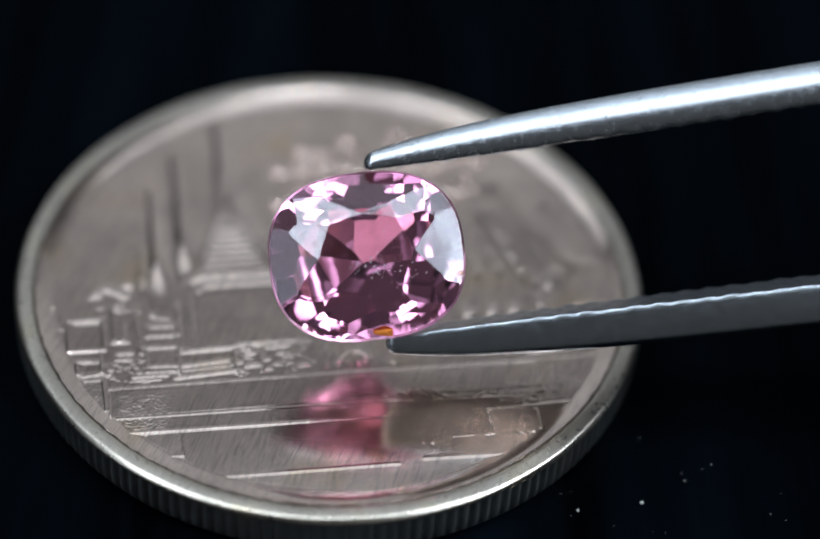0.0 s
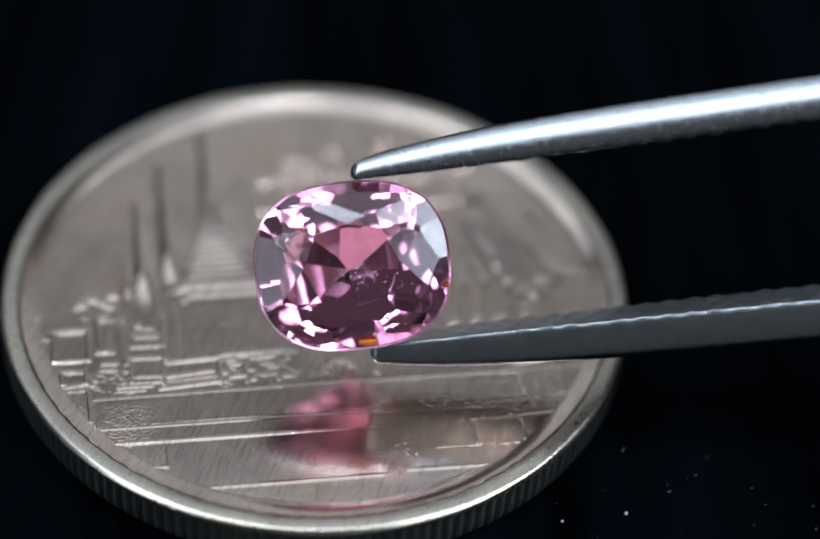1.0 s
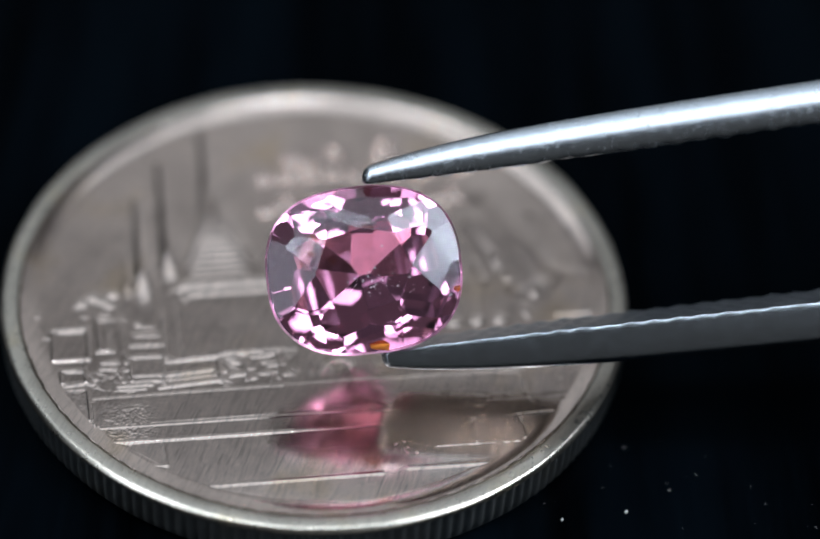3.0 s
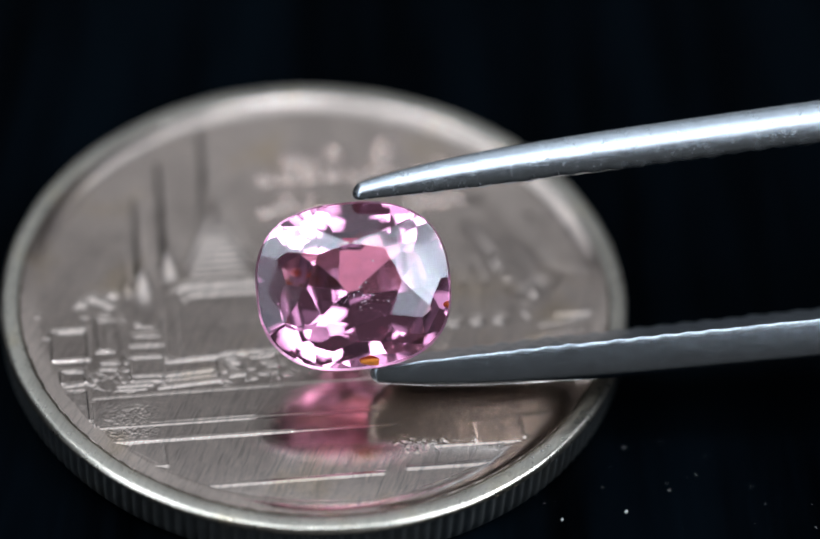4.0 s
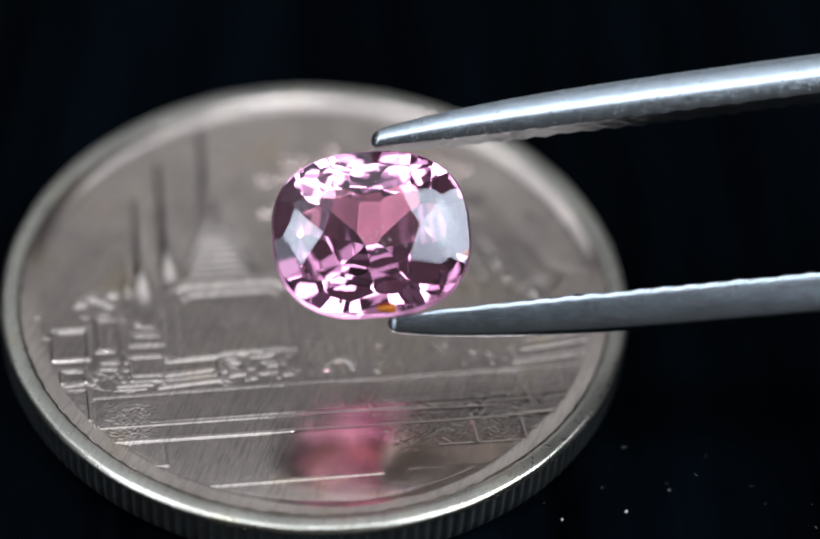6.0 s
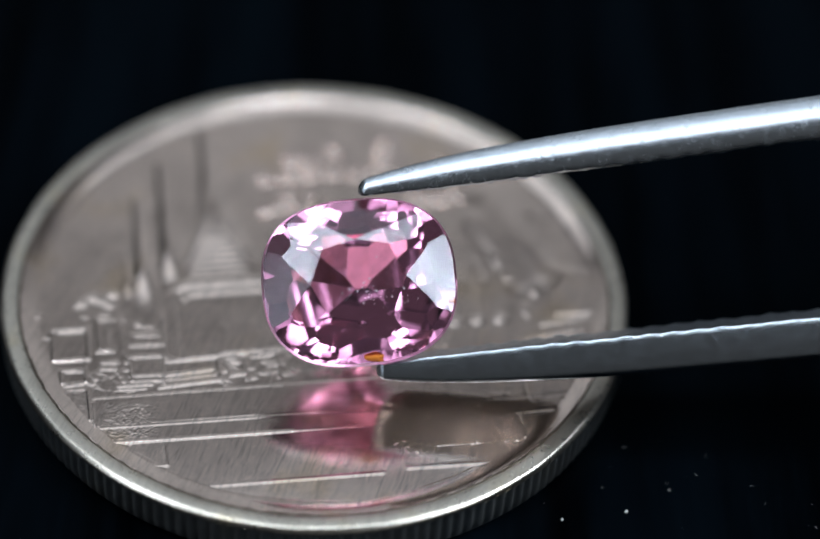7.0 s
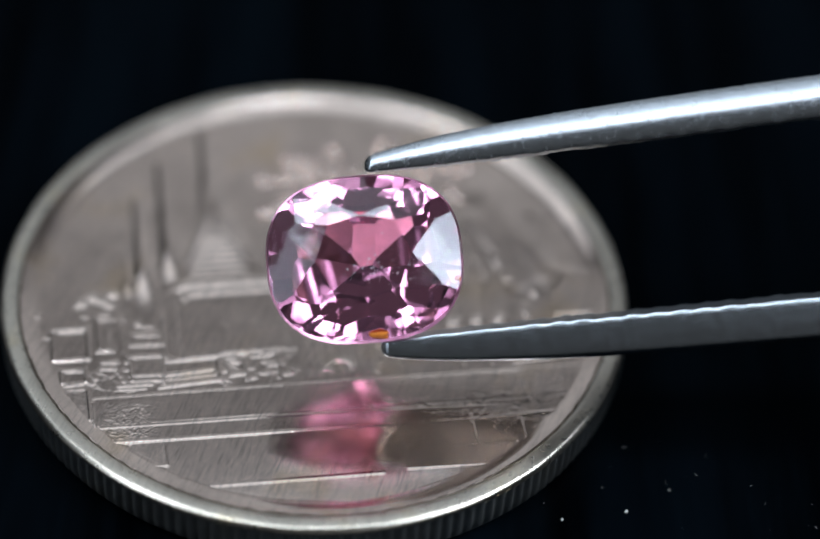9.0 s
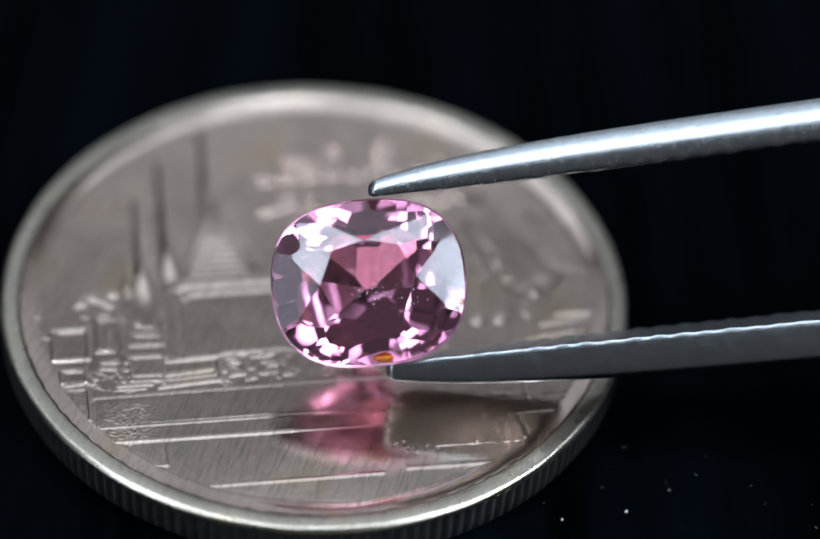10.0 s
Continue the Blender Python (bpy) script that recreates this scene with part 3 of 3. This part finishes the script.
def make_arm(side, parent):
    first = -0.02 if side > 0 else 0.50
    xs = [first + 0.26 * (1 - math.cos(k * math.pi / 24)) for k in range(12)] + list(np.arange(first + 0.26, 28.0, 0.085)) + list(np.arange(28.0, LENGTH + 0.1, 2.0))
    outer, inner, fo, fi = [], [], [], []
    # the front of the blade: how far its surface leans, from the gripping edge to the back
    leans = ((0.0, -34), (0.06, -20), (0.14, -12), (0.28, -1), (0.42, 17), (0.65, 30), (0.88, 44), (1.0, 66)) if side > 0 else ((0.0, -36), (0.05, -20), (0.08, -5), (0.50, 3), (0.78, 10), (0.86, 30), (1.0, 74))
    spots = [k / 19 for k in range(20)]
    turns = np.radians(np.interp(spots, [k[0] for k in leans], [k[1] for k in leans]))
    ups = np.concatenate([[0.0], np.cumsum(np.cos(0.5 * (turns[1:] + turns[:-1])))])
    ins = np.concatenate([[0.0], np.cumsum(np.sin(0.5 * (turns[1:] + turns[:-1])))]) / ups[-1]
    ups = ups / ups[-1]
    arc, flat = len(spots) + 5, 9
    for x in xs:
        y, thick, wide = arm_station(x, side)
        z0 = -0.30 + 0.02 * x
        front = z0 + wide / 2
        rear = front - (1.9 + 0.05 * min(max(x - first, 0.0), 60.0)) * wide / (1.0 + 0.10 * min(max(x - first, 0.0), 60.0))
        # the rounded front, then the flat back of the blade, out of sight
        teeth = float(step(first + 1.0, first + 1.8, np.float64(x))) * (0.12 if x < 26 else 0.0)
        section = [(thick * p, front - thick * q) for p, q in zip(ups, ins)]
        teeth *= 0.65 + 0.7 * noise.noise((x * 0.9, 3.1 * side, 0.0))
        section[0] = (-0.6 * teeth * bite(x, front), front)
        section[1] = (section[1][0] - 0.45 * teeth * bite(x, front), section[1][1])
        plan = min(max(x - first, 0.0) / 1.1, 1.0)
        rear += (front - rear) * 0.75 * (1 - math.sqrt(1 - (1 - plan) ** 2))
        edge = section[-1][1]
        rear = min(rear, edge - 0.1 * wide)
        section += [(thick * 0.998, edge - 0.02 * wide), (thick * 0.97, 0.5 * (edge + rear)), (thick * 0.90, rear + 0.03 * wide), (thick * 0.80, rear), (0.0, rear)]
        for up, z in section:
            outer.append((x * MM, (y + side * up) * MM, z * MM))
        for k in range(flat):
            z = section[0][1] + (rear - section[0][1]) * k / (flat - 1)
            d = teeth * bite(x, z) * (0.6 if k == 0 else 0.8 if k == flat - 1 else 1.0) + (0.0 if k == 0 else 0.02 * (teeth > 0))
            inner.append((x * MM, (y - side * d) * MM, z * MM))
    for rows, faces, n in ((outer, fo, arc), (inner, fi, flat)):
        for i in range(len(xs) - 1):
            for k in range(n - 1):
                q = (i * n + k, (i + 1) * n + k, (i + 1) * n + k + 1, i * n + k + 1)
                faces.append(q if side > 0 else q[::-1])
    fo.append(tuple(range(arc)))
    fo.append(tuple(range((len(xs) - 1) * arc, len(xs) * arc)))
    # the lower arm takes the darkened steel that carries its shade
    arm = part("arm", mesh_of("arm", outer, fo, M_STEEL if side > 0 else M_STEEL_LOWER, True), parent, "polished steel tweezer arm" if side > 0 else "steel tweezer arm, its shade put into a darker colour")
    part("toothed_face", mesh_of("toothed_face", inner, fi, M_TEETH, False), arm, "knurled gripping face")


def make_tweezers():
    tw = tagged(new("tweezers"), "stainless steel gem tweezers with serrated tips gripping the stone", "tweezers")
    make_arm(1, tw)
    make_arm(-1, tw)
    bm = bmesh.new()
    bmesh.ops.create_cube(bm, size=1.0, matrix=Matrix.Diagonal((8 * MM, 3.4 * MM, 8.2 * MM, 1)))
    bmesh.ops.bevel(bm, geom=bm.edges[:], offset=0.9 * MM, segments=3, affect="EDGES")
    me = bpy.data.meshes.new("end_joint")
    bm.to_mesh(me)
    bm.free()
    me.materials.append(M_STEEL)
    for x, y, z, size in ((3.95, 4.02, 0.03, 0.02), (11.85, 5.25, 0.49, 0.025), (10.35, -2.42, 0.86, 0.028), (9.6, -2.44, 0.84, 0.015), (6.0, 4.38, 0.12, 0.015), (7.9, 4.67, 0.24, 0.012)):
        ob = part("speck", blob("speck", size, 0.8, M_DUST), tw, "pale dust speck")
        ob.location = Vector((x, y, z)) * MM
    ob = part("end_joint", me, tw)
    ob.matrix_basis = pose((LENGTH - 1) * MM, (0.10 + 0.11 * LENGTH) * MM, (-0.30 + 0.02 * LENGTH) * MM, 0, -1.1, 6.3)
    return tw


tweezers = make_tweezers()


# ---- dust on the board ----
def make_dust():
    grain = blob("dust_speck", 0.085, 0.75, M_DUST)
    for x, y, size in ((8.17, -7.58, 0.8), (10.11, -7.09, 1.0), (11.46, -6.1, 0.4), (10.8, -8.2, 0.25), (9.4, -6.2, 0.2)):
        ob = tagged(new("dust_speck", grain), "pale dust speck on black board", "dust", "dust specks on the board")
        ob.matrix_basis = pose(x * MM, y * MM, 0.05 * MM, 0, 0, 40 * x) @ Matrix.Scale(0.75 * size, 4)
    rnd = random.Random(21)
    bm = bmesh.new()
    for k in range(110):
        x, y = rnd.uniform(2, 18), rnd.uniform(-13, -4)
        if math.hypot(x, y) < 10.3:
            continue
        r = rnd.uniform(0.004, 0.013)
        m = pose(x * MM, y * MM, r * 0.6 * MM, 0, 0, rnd.uniform(0, 360)) @ Matrix.Diagonal((r * MM * rnd.choice((1, 1, 1, 5)), r * MM, r * MM * 0.7, 1))
        bmesh.ops.create_icosphere(bm, subdivisions=1, radius=1.0, matrix=m)
    me = bpy.data.meshes.new("fine_dust")
    bm.to_mesh(me)
    bm.free()
    me.materials.append(M_DUST)
    tagged(new("fine_dust", me), "fine pale dust and fibres scattered on black board", "dust", kind="stuff")


make_dust()

# ---- motion: (seconds, right, up, tilt) of stone and tweezers across the view, in mm and degrees ----
GRIP = (
    (0, -1.79, 0.12, -2), (0.1, -1.81, -0.06, 2), (0.2, -1.92, -0.19, 4), (0.3, -1.97, -0.24, 6),
    (0.4, -2.00, -0.22, 5), (0.5, -2.11, -0.17, 6), (0.6, -2.09, -0.08, 6), (0.7, -1.97, 0.07, 4),
    (0.8, -1.95, -0.04, 0), (0.9, -1.82, -0.02, -2), (1, -1.75, 0.17, -5), (1.1, -1.77, 0.28, -9),
    (1.2, -1.51, 0.04, 1), (1.3, -1.49, 0.08, 4), (1.4, -1.55, 0.54, 9), (1.5, -1.62, 0.45, 11),
    (1.6, -1.56, 0.34, 7), (1.7, -1.48, 0.06, 5), (1.8, -1.48, -0.20, 0), (1.9, -1.39, -0.32, -4),
    (2, -1.46, -0.21, -6), (2.1, -1.44, 0.15, 4), (2.2, -1.49, 0.83, 12), (2.3, -1.48, 0.92, 12.5),
    (2.4, -1.28, 0.28, 7), (2.5, -1.24, 0.09, 3), (2.6, -1.32, -0.20, -1), (2.7, -1.34, -0.23, -6),
    (3.8, -1.62, 0.95, 9), (3.9, -1.55, 0.10, 3), (4, -1.71, -0.49, -1), (4.1, -1.77, -1.03, -5),
    (4.2, -1.37, -1.08, -1), (4.3, -1.11, -0.13, 4), (4.4, -1.25, 0.61, 9), (4.5, -1.41, 1.13, 13),
    (4.6, -1.16, 0.33, 6), (4.7, -1.27, 0.40, 3), (4.8, -1.21, 0.10, -1), (4.9, -1.09, 0.14, -3),
    (5, -0.97, 0.91, 3), (5.1, -1.00, 0.71, 3), (5.2, -0.87, 0.05, 1), (5.3, -1.00, -0.49, -4),
    (5.4, -1.02, -0.93, -10), (5.5, -0.98, -0.64, -8), (5.6, -0.99, 0.47, 2), (5.7, -1.00, 1.24, 8),
    (6.8, -1.60, -0.25, 0), (6.9, -1.60, -0.37, 0), (7, -1.54, -0.38, 0), (7.1, -1.51, 0.10, 1),
    (7.2, -1.51, 0.36, 3), (7.3, -1.49, 0.38, 3), (7.4, -1.35, 0.31, 2), (7.5, -1.28, 0.06, 0),
    (7.6, -1.53, -0.53, -7), (7.7, -1.84, -0.53, -1), (7.8, -2.24, -0.46, 1), (7.9, -2.30, 0.61, 9),
    (8, -2.35, 1.23, 14), (8.1, -2.19, 0.97, 12), (8.2, -1.91, 0.26, 5), (8.3, -1.67, 0.22, 1),
    (8.4, -1.55, 0.15, -2), (8.5, -1.43, 0.11, -7), (8.6, -1.51, -0.07, -10), (8.7, -1.44, -0.07, -10),
    (8.8, -1.41, 0.43, -1), (8.9, -1.41, 0.29, 2), (9, -1.38, 0.32, 1), (9.1, -1.39, 0.40, 3),
    (9.2, -1.44, 0.82, 6), (9.3, -1.42, 1.09, 7), (9.4, -1.44, 1.43, 12), (9.5, -1.38, 1.57, 13),
    (9.6, -1.46, 1.79, 13), (9.7, -1.20, 0.38, 9), (9.8, -1.27, -0.07, 3), (9.9, -1.28, -0.27, 1),
    (10, -1.25, -0.40, -1),
)

# the hand's small roll in the picture's plane: (seconds, degrees)
ROLL = ((0, 0.9), (0.6, 0.3), (1, -0.1), (1.8, 0.2), (2.5, 0.5), (2.7, 0.4), (3.8, 0.1), (4, 0), (4.5, 0.3), (5, -0.75), (5.5, -0.4), (5.7, -0.3), (6.8, 0), (7, 0), (7.5, -0.3), (8, 0.9), (8.5, -0.8), (9, -0.3),
        (9.5, 0.2), (10, -0.15))
GEM_TILT, ARM_TILT = 6.0, -3.0


def yaw(t):
    """The grip turns a little in the hand between the first and the second third of the shot, and back."""
    return 5.0 if 3.5 < t < 6.2 else 0.0


def roll(t):
    return float(np.interp(t, [k[0] for k in ROLL], [k[1] for k in ROLL]))


def held(t, r, u):
    """Where the grip stands at t: the hand lifts straight up, so what rises in the view also comes nearer."""
    near = FOCUS - 0.6 - 0.7 * u
    return VIEW @ pose(r * near / FOCUS * MM, u * near / FOCUS * MM, -near * MM, 0, yaw(t), roll(t))


def motions():
    axis = Vector((1, 0.11, 0.10))
    for ob, lean in ((gem, GEM_TILT), (tweezers, ARM_TILT)):
        walk(ob, [(t, held(t, r, u) @ Matrix.Rotation(radians(-tilt - lean), 4, axis)) for t, r, u, tilt in GRIP])


motions()
